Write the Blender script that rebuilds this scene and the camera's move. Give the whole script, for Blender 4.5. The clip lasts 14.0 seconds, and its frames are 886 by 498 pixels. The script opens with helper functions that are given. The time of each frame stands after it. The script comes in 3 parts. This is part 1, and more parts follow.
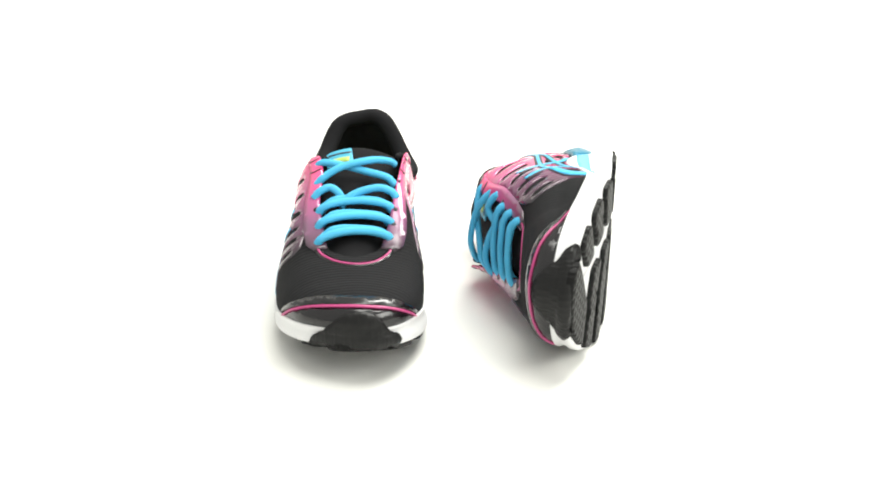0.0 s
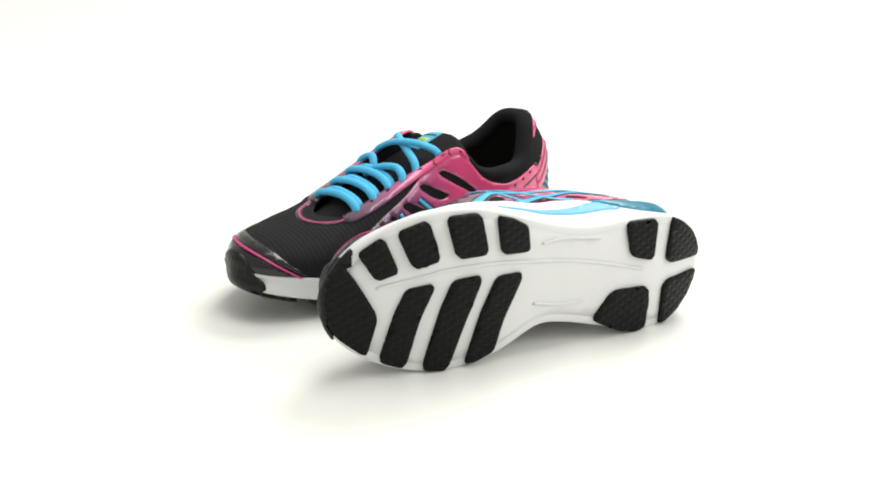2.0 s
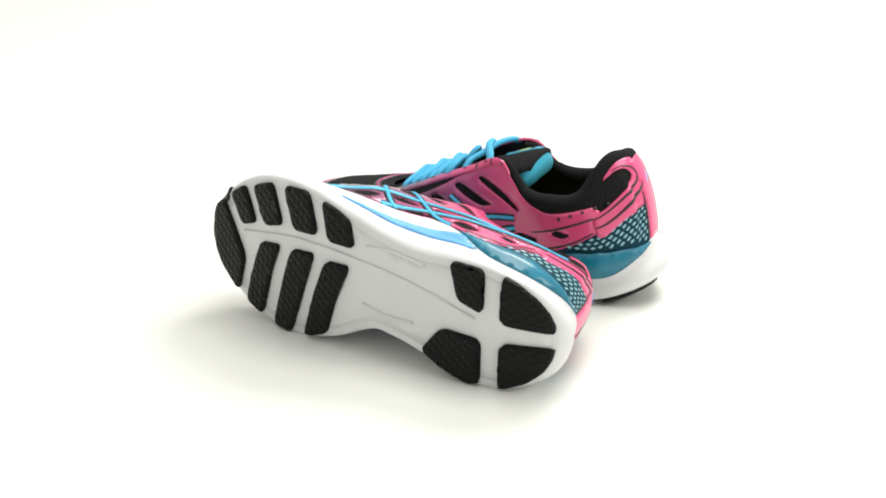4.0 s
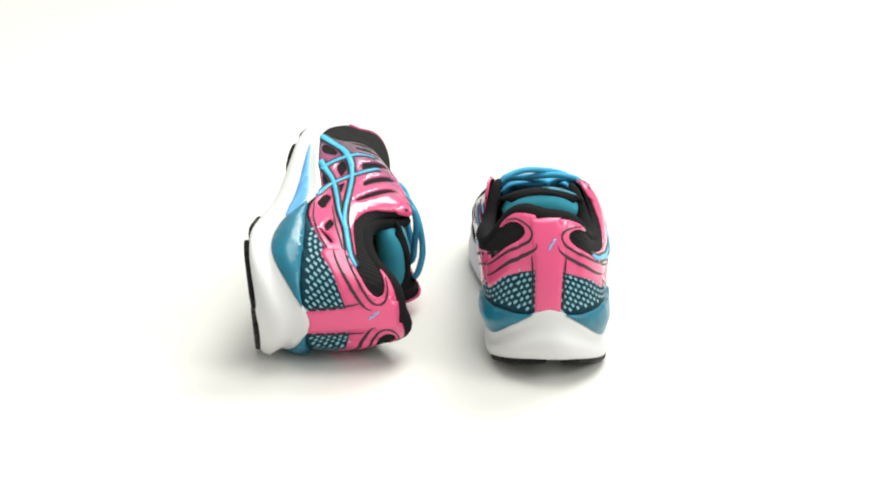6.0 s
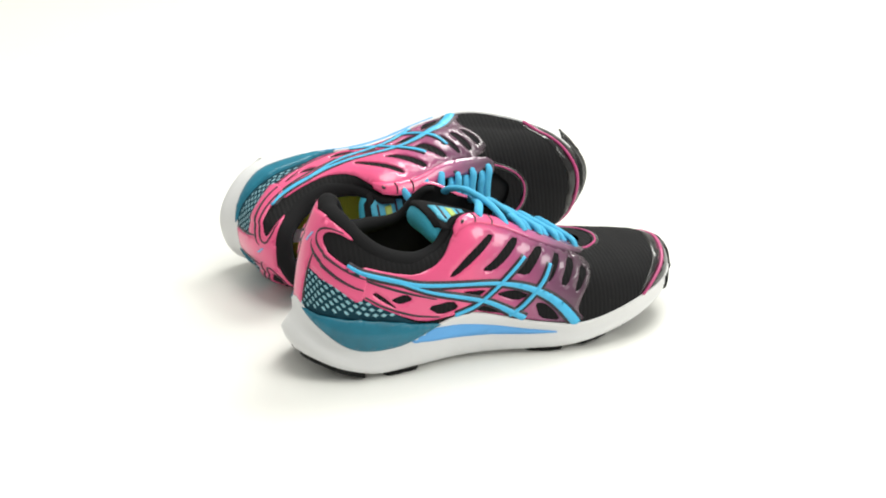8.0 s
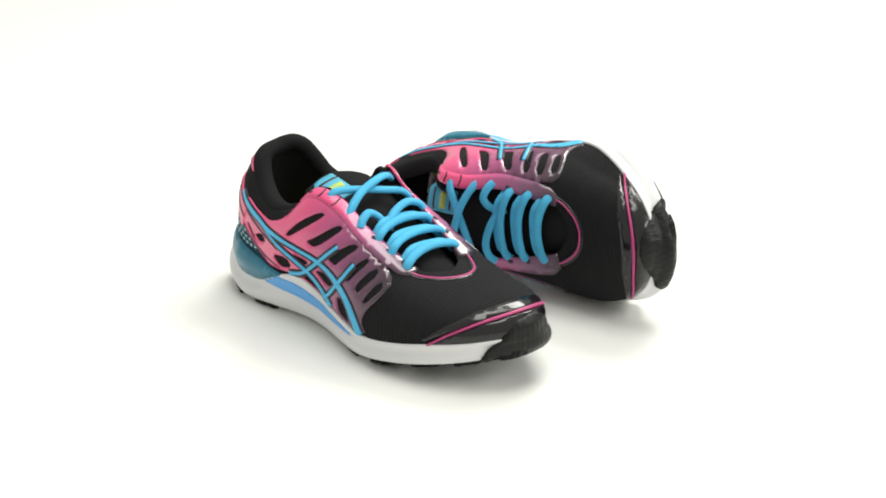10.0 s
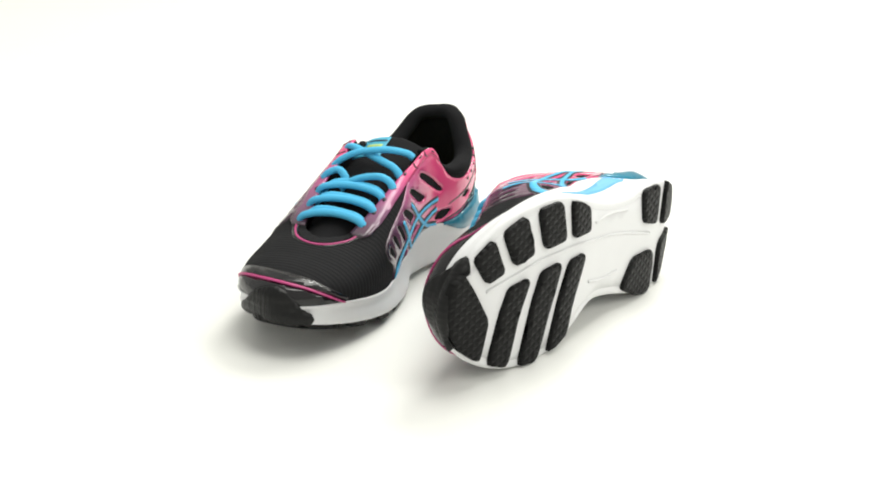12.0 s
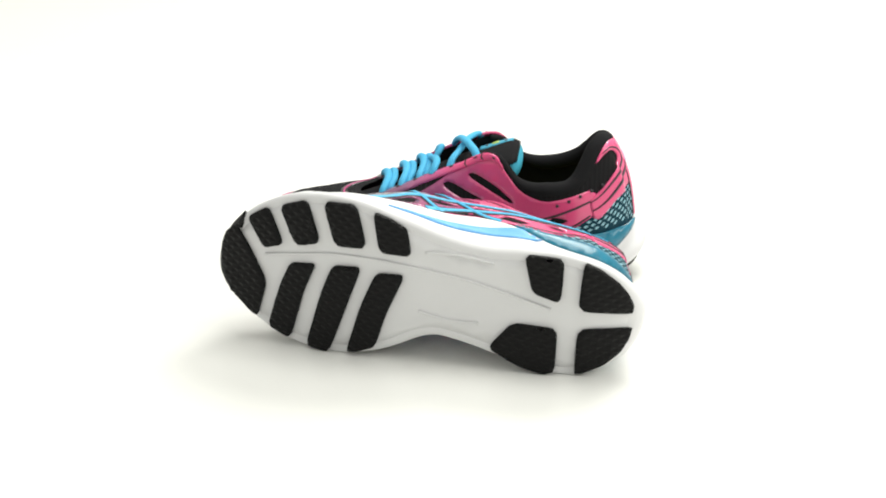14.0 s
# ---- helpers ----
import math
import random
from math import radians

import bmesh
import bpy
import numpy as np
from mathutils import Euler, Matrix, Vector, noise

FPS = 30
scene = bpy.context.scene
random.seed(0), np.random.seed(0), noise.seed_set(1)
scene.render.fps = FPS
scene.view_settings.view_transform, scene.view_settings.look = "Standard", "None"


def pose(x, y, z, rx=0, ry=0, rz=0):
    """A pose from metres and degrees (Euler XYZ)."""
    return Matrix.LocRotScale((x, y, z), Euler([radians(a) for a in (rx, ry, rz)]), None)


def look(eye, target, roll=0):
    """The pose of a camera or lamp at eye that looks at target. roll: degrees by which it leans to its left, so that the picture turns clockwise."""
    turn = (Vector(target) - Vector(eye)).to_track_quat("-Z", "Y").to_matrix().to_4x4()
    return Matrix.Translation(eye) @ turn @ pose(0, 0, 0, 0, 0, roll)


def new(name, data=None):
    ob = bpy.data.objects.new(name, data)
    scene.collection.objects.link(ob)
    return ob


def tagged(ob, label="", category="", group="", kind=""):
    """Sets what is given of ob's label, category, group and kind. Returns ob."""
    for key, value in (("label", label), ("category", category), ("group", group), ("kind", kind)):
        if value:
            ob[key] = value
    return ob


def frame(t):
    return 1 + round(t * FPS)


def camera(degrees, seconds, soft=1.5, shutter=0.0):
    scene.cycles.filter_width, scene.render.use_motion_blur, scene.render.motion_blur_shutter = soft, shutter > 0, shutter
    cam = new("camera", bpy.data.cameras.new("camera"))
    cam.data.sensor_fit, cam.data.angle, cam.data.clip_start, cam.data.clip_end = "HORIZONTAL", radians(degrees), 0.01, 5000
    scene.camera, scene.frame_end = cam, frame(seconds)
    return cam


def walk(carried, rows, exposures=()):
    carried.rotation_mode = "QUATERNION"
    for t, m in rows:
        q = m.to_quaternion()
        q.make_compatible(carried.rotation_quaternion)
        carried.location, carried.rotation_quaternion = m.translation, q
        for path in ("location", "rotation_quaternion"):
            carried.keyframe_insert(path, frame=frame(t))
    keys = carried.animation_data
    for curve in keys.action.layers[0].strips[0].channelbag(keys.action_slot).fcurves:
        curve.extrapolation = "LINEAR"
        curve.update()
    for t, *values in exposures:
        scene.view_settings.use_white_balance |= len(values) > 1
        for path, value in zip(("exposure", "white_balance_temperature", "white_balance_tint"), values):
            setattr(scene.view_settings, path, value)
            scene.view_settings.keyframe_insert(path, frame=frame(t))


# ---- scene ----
TURN = [(0.0, 0.0), (0.5, 15.05), (1.0, 29.08), (1.5, 42.82), (2.0, 55.99), (2.5, 69.03), (3.0, 83.21), (3.2, 89.8),
        (3.7, 106.0), (4.25, 124.3), (4.8, 142.5), (5.3, 159.12), (5.5, 165.78), (6.0, 182.4), (6.5, 198.56), (7.0, 215.4),
        (7.5, 231.97), (8.0, 247.72), (8.2, 254.2), (8.7, 271.5), (9.25, 290.8), (9.8, 310.3), (10.3, 328.16), (10.5, 335.3),
        (11.0, 352.06), (11.5, 370.54), (12.0, 387.96), (12.5, 404.89), (13.0, 421.63), (13.5, 438.26), (14.0, 455.46)]
cam = camera(31.23, 14.0, soft=1.9)
CAM_POSE = Matrix.Translation((0, -1.08, 0.4540)) @ Euler((radians(90 - 21.08), 0, radians(0.165))).to_matrix().to_4x4() @ pose(0, 0, 0, 0, 0, 0.18)
walk(cam, [(0.0, CAM_POSE), (14.0, CAM_POSE)], [(0.0, 0.5), (0.3, 0.0), (14.0, 0.0)])

# ---- light ----
world = bpy.data.worlds.new("studio")
scene.world = world
world.use_nodes = True
world.node_tree.nodes["Background"].inputs[0].default_value = (1, 1, 0.945, 1)
world.node_tree.nodes["Background"].inputs[1].default_value = 0.60


def softbox(name, eye, target, size, watts, colour=(1, 1, 1)):
    data = bpy.data.lights.new(name, "AREA")
    data.shape, data.size, data.size_y, data.energy, data.color = "RECTANGLE", size[0], size[1], watts, colour
    ob = new(name, data)
    ob.matrix_world = look(eye, target)
    return ob


softbox("softbox_back", (0.75, 1.3, 1.8), (0.1, 0.15, 0), (1.1, 0.8), 36, (1, 1, 0.945))
softbox("softbox_top", (0.2, 0.1, 1.9), (0.1, 0, 0), (1.0, 1.0), 20, (1, 1, 0.945))
softbox("softbox_side", (1.62, -0.55, 1.12), (0, 0, 0.05), (0.9, 0.7), 13, (1, 1, 0.945))


# ---- materials ----
def mat(name, colour, rough=0.5, metal=0.0, coat=0.0, bump=0.0, scale=900.0, vary=0.12, spec=0.5):
    m = bpy.data.materials.new(name)
    m.use_nodes = True
    nt = m.node_tree
    b = nt.nodes["Principled BSDF"]
    b.inputs["Roughness"].default_value, b.inputs["Metallic"].default_value = rough, metal
    b.inputs["Coat Weight"].default_value = coat
    b.inputs["Specular IOR Level"].default_value = spec
    b.inputs["Coat Roughness"].default_value = 0.15
    tc = nt.nodes.new("ShaderNodeTexCoord")
    n1 = nt.nodes.new("ShaderNodeTexNoise")
    n1.inputs["Scale"].default_value, n1.inputs["Detail"].default_value = 35.0, 4.0
    nt.links.new(tc.outputs["Object"], n1.inputs["Vector"])
    mix = nt.nodes.new("ShaderNodeMix")
    mix.data_type = "RGBA"
    lo = [c * (1 - vary) for c in colour]
    hi = [min(1, c * (1 + vary)) for c in colour]
    mix.inputs[6].default_value, mix.inputs[7].default_value = (*lo, 1), (*hi, 1)
    nt.links.new(n1.outputs[0], mix.inputs[0])
    nt.links.new(mix.outputs[2], b.inputs["Base Color"])
    if bump:
        n2 = nt.nodes.new("ShaderNodeTexNoise")
        n2.inputs["Scale"].default_value = scale
        nt.links.new(tc.outputs["Object"], n2.inputs["Vector"])
        bp = nt.nodes.new("ShaderNodeBump")
        bp.inputs["Strength"].default_value, bp.inputs["Distance"].default_value = bump, 0.0006
        nt.links.new(n2.outputs[0], bp.inputs["Height"])
        nt.links.new(bp.outputs[0], b.inputs["Normal"])
    return m


M_FLOOR = mat("white_acrylic", (0.80, 0.80, 0.77), 0.35, vary=0.01)
M_BLACK = mat("black_mesh", (0.012, 0.012, 0.013), 0.85, bump=0.6, scale=1400, spec=0.15)
M_LINING = mat("black_lining", (0.014, 0.014, 0.015), 0.95, bump=0.5, scale=900, spec=0.1)
M_GLOSS = mat("black_gloss", (0.009, 0.008, 0.009), 0.16, coat=0.25, spec=0.4)
M_RUBBER = mat("black_rubber", (0.006, 0.006, 0.006), 0.48, bump=0.3, scale=500, spec=0.14)
M_GUARD = mat("smooth_black_rubber", (0.008, 0.008, 0.008), 0.4, bump=0.3, scale=500, spec=0.25)
M_FOAM = mat("white_foam", (0.72, 0.72, 0.725), 0.5, bump=0.15, scale=300, vary=0.03)
M_NET = mat("dark_teal_mesh", (0.006, 0.045, 0.068), 0.7, bump=0.6, scale=1400, spec=0.2)
M_BLUE = mat("blue_film", (0.06, 0.48, 0.80), 0.35, vary=0.06)
M_LACE = mat("blue_lace", (0.06, 0.42, 0.68), 0.75, bump=0.8, scale=1600, vary=0.15)
M_TEAL = mat("teal_gel", (0.005, 0.17, 0.26), 0.3, coat=0.12, vary=0.6)
M_PINK = mat("pink_film", (0.80, 0.09, 0.24), 0.3, coat=0.25, vary=0.06)
M_LIME = mat("lime_insole", (0.42, 0.45, 0.03), 0.8, bump=0.4)

def graded(name, stops, rough=0.3, coat=0.25):
    """Film printed with a colour that changes along the shoe: stops of (metres from the heel, colour)."""
    m = mat(name, (0.5, 0.5, 0.5), rough, coat=coat)
    nt = m.node_tree
    b = nt.nodes["Principled BSDF"]
    tc = nt.nodes["Texture Coordinate"]
    sep = nt.nodes.new("ShaderNodeSeparateXYZ")
    nt.links.new(tc.outputs["Object"], sep.inputs[0])
    rng = nt.nodes.new("ShaderNodeMapRange")
    rng.inputs["From Min"].default_value, rng.inputs["From Max"].default_value = 0.0, 0.3
    nt.links.new(sep.outputs["Y"], rng.inputs["Value"])
    ramp = nt.nodes.new("ShaderNodeValToRGB")
    ramp.color_ramp.elements[0].position, ramp.color_ramp.elements[0].color = stops[0][0] / 0.3, (*stops[0][1], 1)
    ramp.color_ramp.elements[1].position, ramp.color_ramp.elements[1].color = stops[-1][0] / 0.3, (*stops[-1][1], 1)
    for y, c in stops[1:-1]:
        e = ramp.color_ramp.elements.new(y / 0.3)
        e.color = (*c, 1)
    nt.links.new(rng.outputs[0], ramp.inputs[0])
    nt.links.new(ramp.outputs[0], b.inputs["Base Color"])
    crease(m, 70, 0.22)
    return m


def crease(m, scale, strength):
    """Shallow creases of a thin film welded on fabric."""
    nt = m.node_tree
    n = nt.nodes.new("ShaderNodeTexNoise")
    n.inputs["Scale"].default_value, n.inputs["Detail"].default_value = scale, 3.0
    nt.links.new(nt.nodes["Texture Coordinate"].outputs["Object"], n.inputs["Vector"])
    bp = nt.nodes.new("ShaderNodeBump")
    bp.inputs["Strength"].default_value, bp.inputs["Distance"].default_value = strength, 0.002
    nt.links.new(n.outputs[0], bp.inputs["Height"])
    for socket in ("Normal", "Coat Normal"):
        nt.links.new(bp.outputs[0], nt.nodes["Principled BSDF"].inputs[socket])


def ribbed(m, scale, strength):
    """Fine cross ribs of a woven fabric, added to the bump."""
    nt = m.node_tree
    wave = nt.nodes.new("ShaderNodeTexWave")
    wave.bands_direction = "Y"
    wave.inputs["Scale"].default_value, wave.inputs["Distortion"].default_value = scale, 0.6
    nt.links.new(nt.nodes["Texture Coordinate"].outputs["Object"], wave.inputs["Vector"])
    bp = nt.nodes.new("ShaderNodeBump")
    bp.inputs["Strength"].default_value, bp.inputs["Distance"].default_value = strength, 0.0008
    nt.links.new(wave.outputs["Fac"], bp.inputs["Height"])
    nt.links.new(nt.nodes["Bump"].outputs[0], bp.inputs["Normal"])
    nt.links.new(bp.outputs[0], nt.nodes["Principled BSDF"].inputs["Normal"])


ribbed(M_BLACK, 95, 0.35)


def studded(m, scale, strength):
    """Small moulded lozenges between crossing grooves."""
    nt = m.node_tree
    low = nt.nodes.new("ShaderNodeMath")
    low.operation = "MINIMUM"
    for k, angle in enumerate((35, -35)):
        turn = nt.nodes.new("ShaderNodeMapping")
        turn.inputs["Rotation"].default_value = (0, 0, radians(angle))
        wave = nt.nodes.new("ShaderNodeTexWave")
        wave.bands_direction = "X"
        wave.inputs["Scale"].default_value = scale
        nt.links.new(nt.nodes["Texture Coordinate"].outputs["Object"], turn.inputs[0])
        nt.links.new(turn.outputs[0], wave.inputs["Vector"])
        nt.links.new(wave.outputs["Fac"], low.inputs[k])
    bp = nt.nodes.new("ShaderNodeBump")
    bp.inputs["Strength"].default_value, bp.inputs["Distance"].default_value = strength, 0.0022
    nt.links.new(low.outputs[0], bp.inputs["Height"])
    nt.links.new(nt.nodes["Bump"].outputs[0], bp.inputs["Normal"])
    nt.links.new(bp.outputs[0], nt.nodes["Principled BSDF"].inputs["Normal"])


studded(M_RUBBER, 60, 0.42)
studded(M_GUARD, 90, 0.14)
crease(M_GLOSS, 90, 0.3)
crease(M_PINK, 70, 0.18)
PINK = (0.80, 0.085, 0.235)
M_FADE = graded("pink_to_plum_film", [(0.112, PINK), (0.145, (0.42, 0.07, 0.20)), (0.17, (0.16, 0.045, 0.11)), (0.202, (0.035, 0.025, 0.032))], 0.24, 0.6)
M_EYE = graded("eyestay_film", [(0.135, PINK), (0.16, (0.48, 0.09, 0.24)), (0.18, (0.24, 0.09, 0.18)), (0.208, (0.05, 0.035, 0.045))], 0.2, 0.55)
M_PIPE = mat("pink_piping", (0.46, 0.045, 0.18), 0.4)
M_OUT = mat("dark_print", (0.02, 0.012, 0.02), 0.4)
M_DOT = mat("pale_blue_lattice", (0.25, 0.50, 0.58), 0.4)
M_LABEL = mat("blue_label", (0.05, 0.36, 0.52), 0.6)
M_LIMEB = mat("lime_print", (0.40, 0.55, 0.12), 0.6)
M_LOGO = mat("blue_print", (0.25, 0.45, 0.75), 0.4)
M_TONGUE = mat("blue_tongue_lining", (0.035, 0.36, 0.50), 0.75, bump=0.5)
M_WEDGE = mat("sky_blue_foam", (0.12, 0.40, 0.80), 0.5)


# ---- shape helpers ----
def spline(points, n, closed=False):
    """n points along a smooth curve through the control points."""
    p = [np.array(q, float) for q in points]
    k = len(p)
    out = []
    spans = k if closed else k - 1
    for i in range(n):
        s = i * spans / n if closed else i * spans / (n - 1)
        j = min(int(s), spans - 1)
        t = s - j
        if closed:
            a, b, c, d = p[(j - 1) % k], p[j % k], p[(j + 1) % k], p[(j + 2) % k]
        else:
            b, c = p[j], p[j + 1]
            a = p[j - 1] if j else 2 * b - c
            d = p[j + 2] if j + 2 < k else 2 * c - b
        out.append(0.5 * (2 * b + (c - a) * t + (2 * a - 5 * b + 4 * c - d) * t * t + (3 * b - a - 3 * c + d) * t ** 3))
    return out


def part(name, bm, material, parent, label="", smooth=True):
    """Links a bmesh as one mesh object under a thing or a part."""
    me = bpy.data.meshes.new(name)
    bmesh.ops.recalc_face_normals(bm, faces=bm.faces)
    bm.to_mesh(me)
    bm.free()
    if smooth:
        me.polygons.foreach_set("use_smooth", [True] * len(me.polygons))
    me.materials.append(material)
    ob = new(name, me)
    ob.parent = parent
    if label:
        tagged(ob, label)
    return ob


def loft(rows, closed=True, cap_first=False, cap_last=False):
    """Quads between rows of points with equal counts."""
    bm = bmesh.new()
    vs = [[bm.verts.new(p) for p in row] for row in rows]
    n = len(rows[0])
    for a, b in zip(vs, vs[1:]):
        for i in range(n if closed else n - 1):
            bm.faces.new((a[i], a[(i + 1) % n], b[(i + 1) % n], b[i]))
    if cap_first:
        bm.faces.new(vs[0])
    if cap_last:
        bm.faces.new(vs[-1])
    return bm


# ---- setting ----
def sweep():
    bm = bmesh.new()
    prof = [(-3.0, 0.0), (2.6, 0.0)] + [(2.6 + 1.2 * math.sin(a), 1.2 - 1.2 * math.cos(a)) for a in np.linspace(0.1, math.pi / 2, 12)] + [(3.8, 3.0)]
    rows = [[Vector((x, y, z)) for y, z in prof] for x in np.linspace(-4, 4, 5)]
    vs = [[bm.verts.new(p) for p in row] for row in rows]
    for a, b in zip(vs, vs[1:]):
        for i in range(len(prof) - 1):
            bm.faces.new((a[i], a[i + 1], b[i + 1], b[i]))
    ob = part("backdrop", bm, M_FLOOR, None)
    return tagged(ob, "seamless white studio sweep curving up behind", "backdrop", kind="structure")


sweep()


# ---- the shoe, in millimetres: lateral +x, toe +y; built as the right one ----
from mathutils.bvhtree import BVHTree
from mathutils.geometry import delaunay_2d_cdt

FEATHER = [(2, 3, 47), (22, 9, 36), (38, 30, 20), (43, 60, 19), (46, 85, 30), (46, 105, 34), (47, 130, 28), (51, 155, 22),
           (54, 185, 18), (52, 212, 21), (45, 238, 27), (28, 262, 33), (-4, 276, 36), (-30, 267, 34), (-46, 248, 31),
           (-54, 222, 25), (-53, 192, 22), (-44, 160, 28), (-34, 130, 34), (-32, 105, 36), (-34, 85, 32), (-37, 60, 21),
           (-32, 30, 21), (-18, 9, 36)]
TOPLINE = [(-2, 22, 103), (18, 27, 98), (29, 46, 81), (35, 69, 74), (33, 90, 79), (26.5, 107, 95), (22.5, 130, 90), (24, 155, 78),
           (20.5, 180, 66), (17, 196, 60), (9.5, 203, 60), (4.5, 206, 60), (0, 207, 60), (-5, 206, 60), (-10.5, 203, 60),
           (-18, 196, 60), (-22, 180, 66), (-26, 155, 78), (-30, 130, 89), (-35, 108, 98), (-40, 90, 79), (-43, 69, 75),
           (-37, 45, 79), (-21, 29, 103)]
BOTTOM = [(5, 2, 0), (21, 7, 0), (38, 23, 0), (45, 46, 0), (43, 74, 0), (39.5, 100, 0), (41, 126, 0), (47.5, 155, 0), (53.5, 186, 0),
          (51, 216, 0), (42, 243, 0), (25, 266, 0), (-8, 282, 0), (-33, 273, 0), (-48, 251, 0), (-56, 222, 0), (-55, 192, 0),
          (-45, 162, 0), (-28, 134, 0), (-27, 114, 0), (-31, 88, 0), (-36, 56, 0), (-34, 30, 0), (-18, 9, 0)]
NU, NV = 192, 22
F_LOOP, T_LOOP, B_LOOP = (spline(c, NU, True) for c in (FEATHER, TOPLINE, BOTTOM))


def spring(y):
    """Height of the sole's underside: toe spring and bevelled heel."""
    z = 0.0
    if y > 165:
        z += 21 * ((y - 165) / 122) ** 1.5
    if y < 50:
        z += 12 * ((50 - y) / 48) ** 1.6
    return z


def outward(loop, i):
    n = (loop[(i + 1) % NU] - loop[i - 1])[:2]
    return np.array((n[1], -n[0])) / (np.linalg.norm(n) + 1e-6)


def upper_rows():
    rows = []
    for j in range(NV + 1):
        side = j / NV
        a = side * math.pi / 2
        row = []
        for i in range(NU):
            far = abs(i / NU - 0.5)
            toe = max(0.0, 1 - far / 0.16)
            toe = toe * toe * (3 - 2 * toe)
            flat = max(0.0, (far / 0.5 - 0.55) / 0.45)
            h = (1 - math.cos(a)) * (1 - 0.35 * flat) + side * 0.35 * flat
            k = math.sin(a) * (1 - 0.55 * flat) + side * 0.55 * flat
            f, t = F_LOOP[i], T_LOOP[i]
            p = f.copy()
            p[:2] += (t[:2] - f[:2]) * h + outward(F_LOOP, i) * (3.0 if f[0] < 0 else 1.5) * (1 - toe) * math.sin(2 * a) * (far < 0.46)
            p[2] += (t[2] - f[2]) * k + 4.5 * toe * math.sin(2 * a)
            row.append(p)
        rows.append(row)
    return rows


def midsole_rows():
    rows = []
    for w, grow in ((0.0, -5), (0.0, -1.0), (0.04, 0.6), (0.14, 1.6), (0.32, 1.8), (0.5, 0.4), (0.7, -0.2), (0.86, 1.0), (0.96, 1.6),
                    (1.0, 0.9), (1.0, -1.5), (0.9, -6.0)):
        row = []
        for i in range(NU):
            b, f = B_LOOP[i], F_LOOP[i]
            p = b * (1 - w) + f * w
            base = spring(b[1]) + 3.0
            p[2] = base + (f[2] + 0.8 - base) * w
            flare = max(0.0, 1 - max(0.0, b[1]) / 32) * 5.0 * math.exp(-((w - 0.35) / 0.25) ** 2)
            p[:2] += outward(B_LOOP, i) * (grow + flare)
            if w == 0:
                p[2] = spring(p[1]) + 3.0
            row.append(p)
        rows.append(row)
    return rows


def finish(bm, name, material, parent, label="", smooth=True):
    bmesh.ops.scale(bm, vec=(0.00102, 0.00102, 0.00102), verts=bm.verts)
    return part(name, bm, material, parent, label, smooth)


def tree(*grids):
    verts, faces = [], []
    for rows in grids:
        base, n = len(verts), len(rows[0])
        verts += [tuple(p) for row in rows for p in row]
        for j in range(len(rows) - 1):
            for i in range(n):
                a, b = base + j * n + i, base + j * n + (i + 1) % n
                faces.append((a, b, b + n, a + n))
    return BVHTree.FromPolygons(verts, faces)


UPPER, MIDSOLE = upper_rows(), midsole_rows()
SKIN, BODY = tree(UPPER), tree(UPPER, MIDSOLE)


def from_side(sign, skin=None):
    def place(p):
        hit = (skin or SKIN).ray_cast(Vector((150 * sign, p[0], p[1])), Vector((-sign, 0, 0)))
        if hit[0] is None or hit[0].x * sign < 0:
            hit = (skin or SKIN).find_nearest(Vector((40 * sign, p[0], p[1])))
        n = hit[1] if hit[1].x * sign > 0 else -hit[1]
        return hit[0], n
    return place


def from_above(p):
    hit = SKIN.ray_cast(Vector((p[0], p[1], 200)), Vector((0, 0, -1)))
    if hit[0] is None:
        hit = SKIN.find_nearest(Vector((p[0], p[1], 70)))
    return hit[0], hit[1] if hit[1].z > 0 else -hit[1]


def from_end(sign, skin):
    def place(p):
        hit = skin.ray_cast(Vector((p[0], 150 + 300 * sign, p[1])), Vector((0, -sign, 0)))
        if hit[0] is None or (hit[0].y - 140) * sign < 60:
            hit = skin.find_nearest(Vector((p[0], 140 + 140 * sign, p[1])))
        return hit[0], hit[1] if hit[1].y * sign > 0 else -hit[1]
    return place


def on_upper(p):
    """A place on the upper by the way round from the heel and the way up, p = (700 u, 50 v)."""
    u, v = (p[0] / 700) % 1.0 * NU, min(max(p[1] / 50, 0.0), 0.999) * NV
    i, j = int(u), int(v)
    a, b, c, d = (Vector(UPPER[j + q][(i + r) % NU]) for q, r in ((0, 0), (0, 1), (1, 0), (1, 1)))
    fu, fv = u - i, v - j
    n = (b - a).cross(c - a).normalized()
    axis = Vector((0, min(max(a.y, 60), 210), 30))
    return a.lerp(b, fu).lerp(c.lerp(d, fu), fv), n if n.dot(a - axis) > 0 else -n


def inside(p, loop):
    odd = False
    for (x0, y0), (x1, y1) in zip(loop, loop[1:] + loop[:1]):
        if (y0 > p[1]) != (y1 > p[1]) and p[0] < x0 + (p[1] - y0) / (y1 - y0) * (x1 - x0):
            odd = not odd
    return odd


def rounded(loop, times=2, cut=0.2):
    """Cuts the corners of a closed outline."""
    for _ in range(times):
        out = []
        for a, b in zip(loop, loop[1:] + loop[:1]):
            out += [(a[0] + (b[0] - a[0]) * k, a[1] + (b[1] - a[1]) * k) for k in (cut, 1 - cut)]
        loop = out
    return loop


def dense(loop, step):
    out = []
    for a, b in zip(loop, loop[1:] + loop[:1]):
        n = max(1, round(math.dist(a, b) / step))
        out += [(a[0] + (b[0] - a[0]) * k / n, a[1] + (b[1] - a[1]) * k / n) for k in range(n)]
    return out


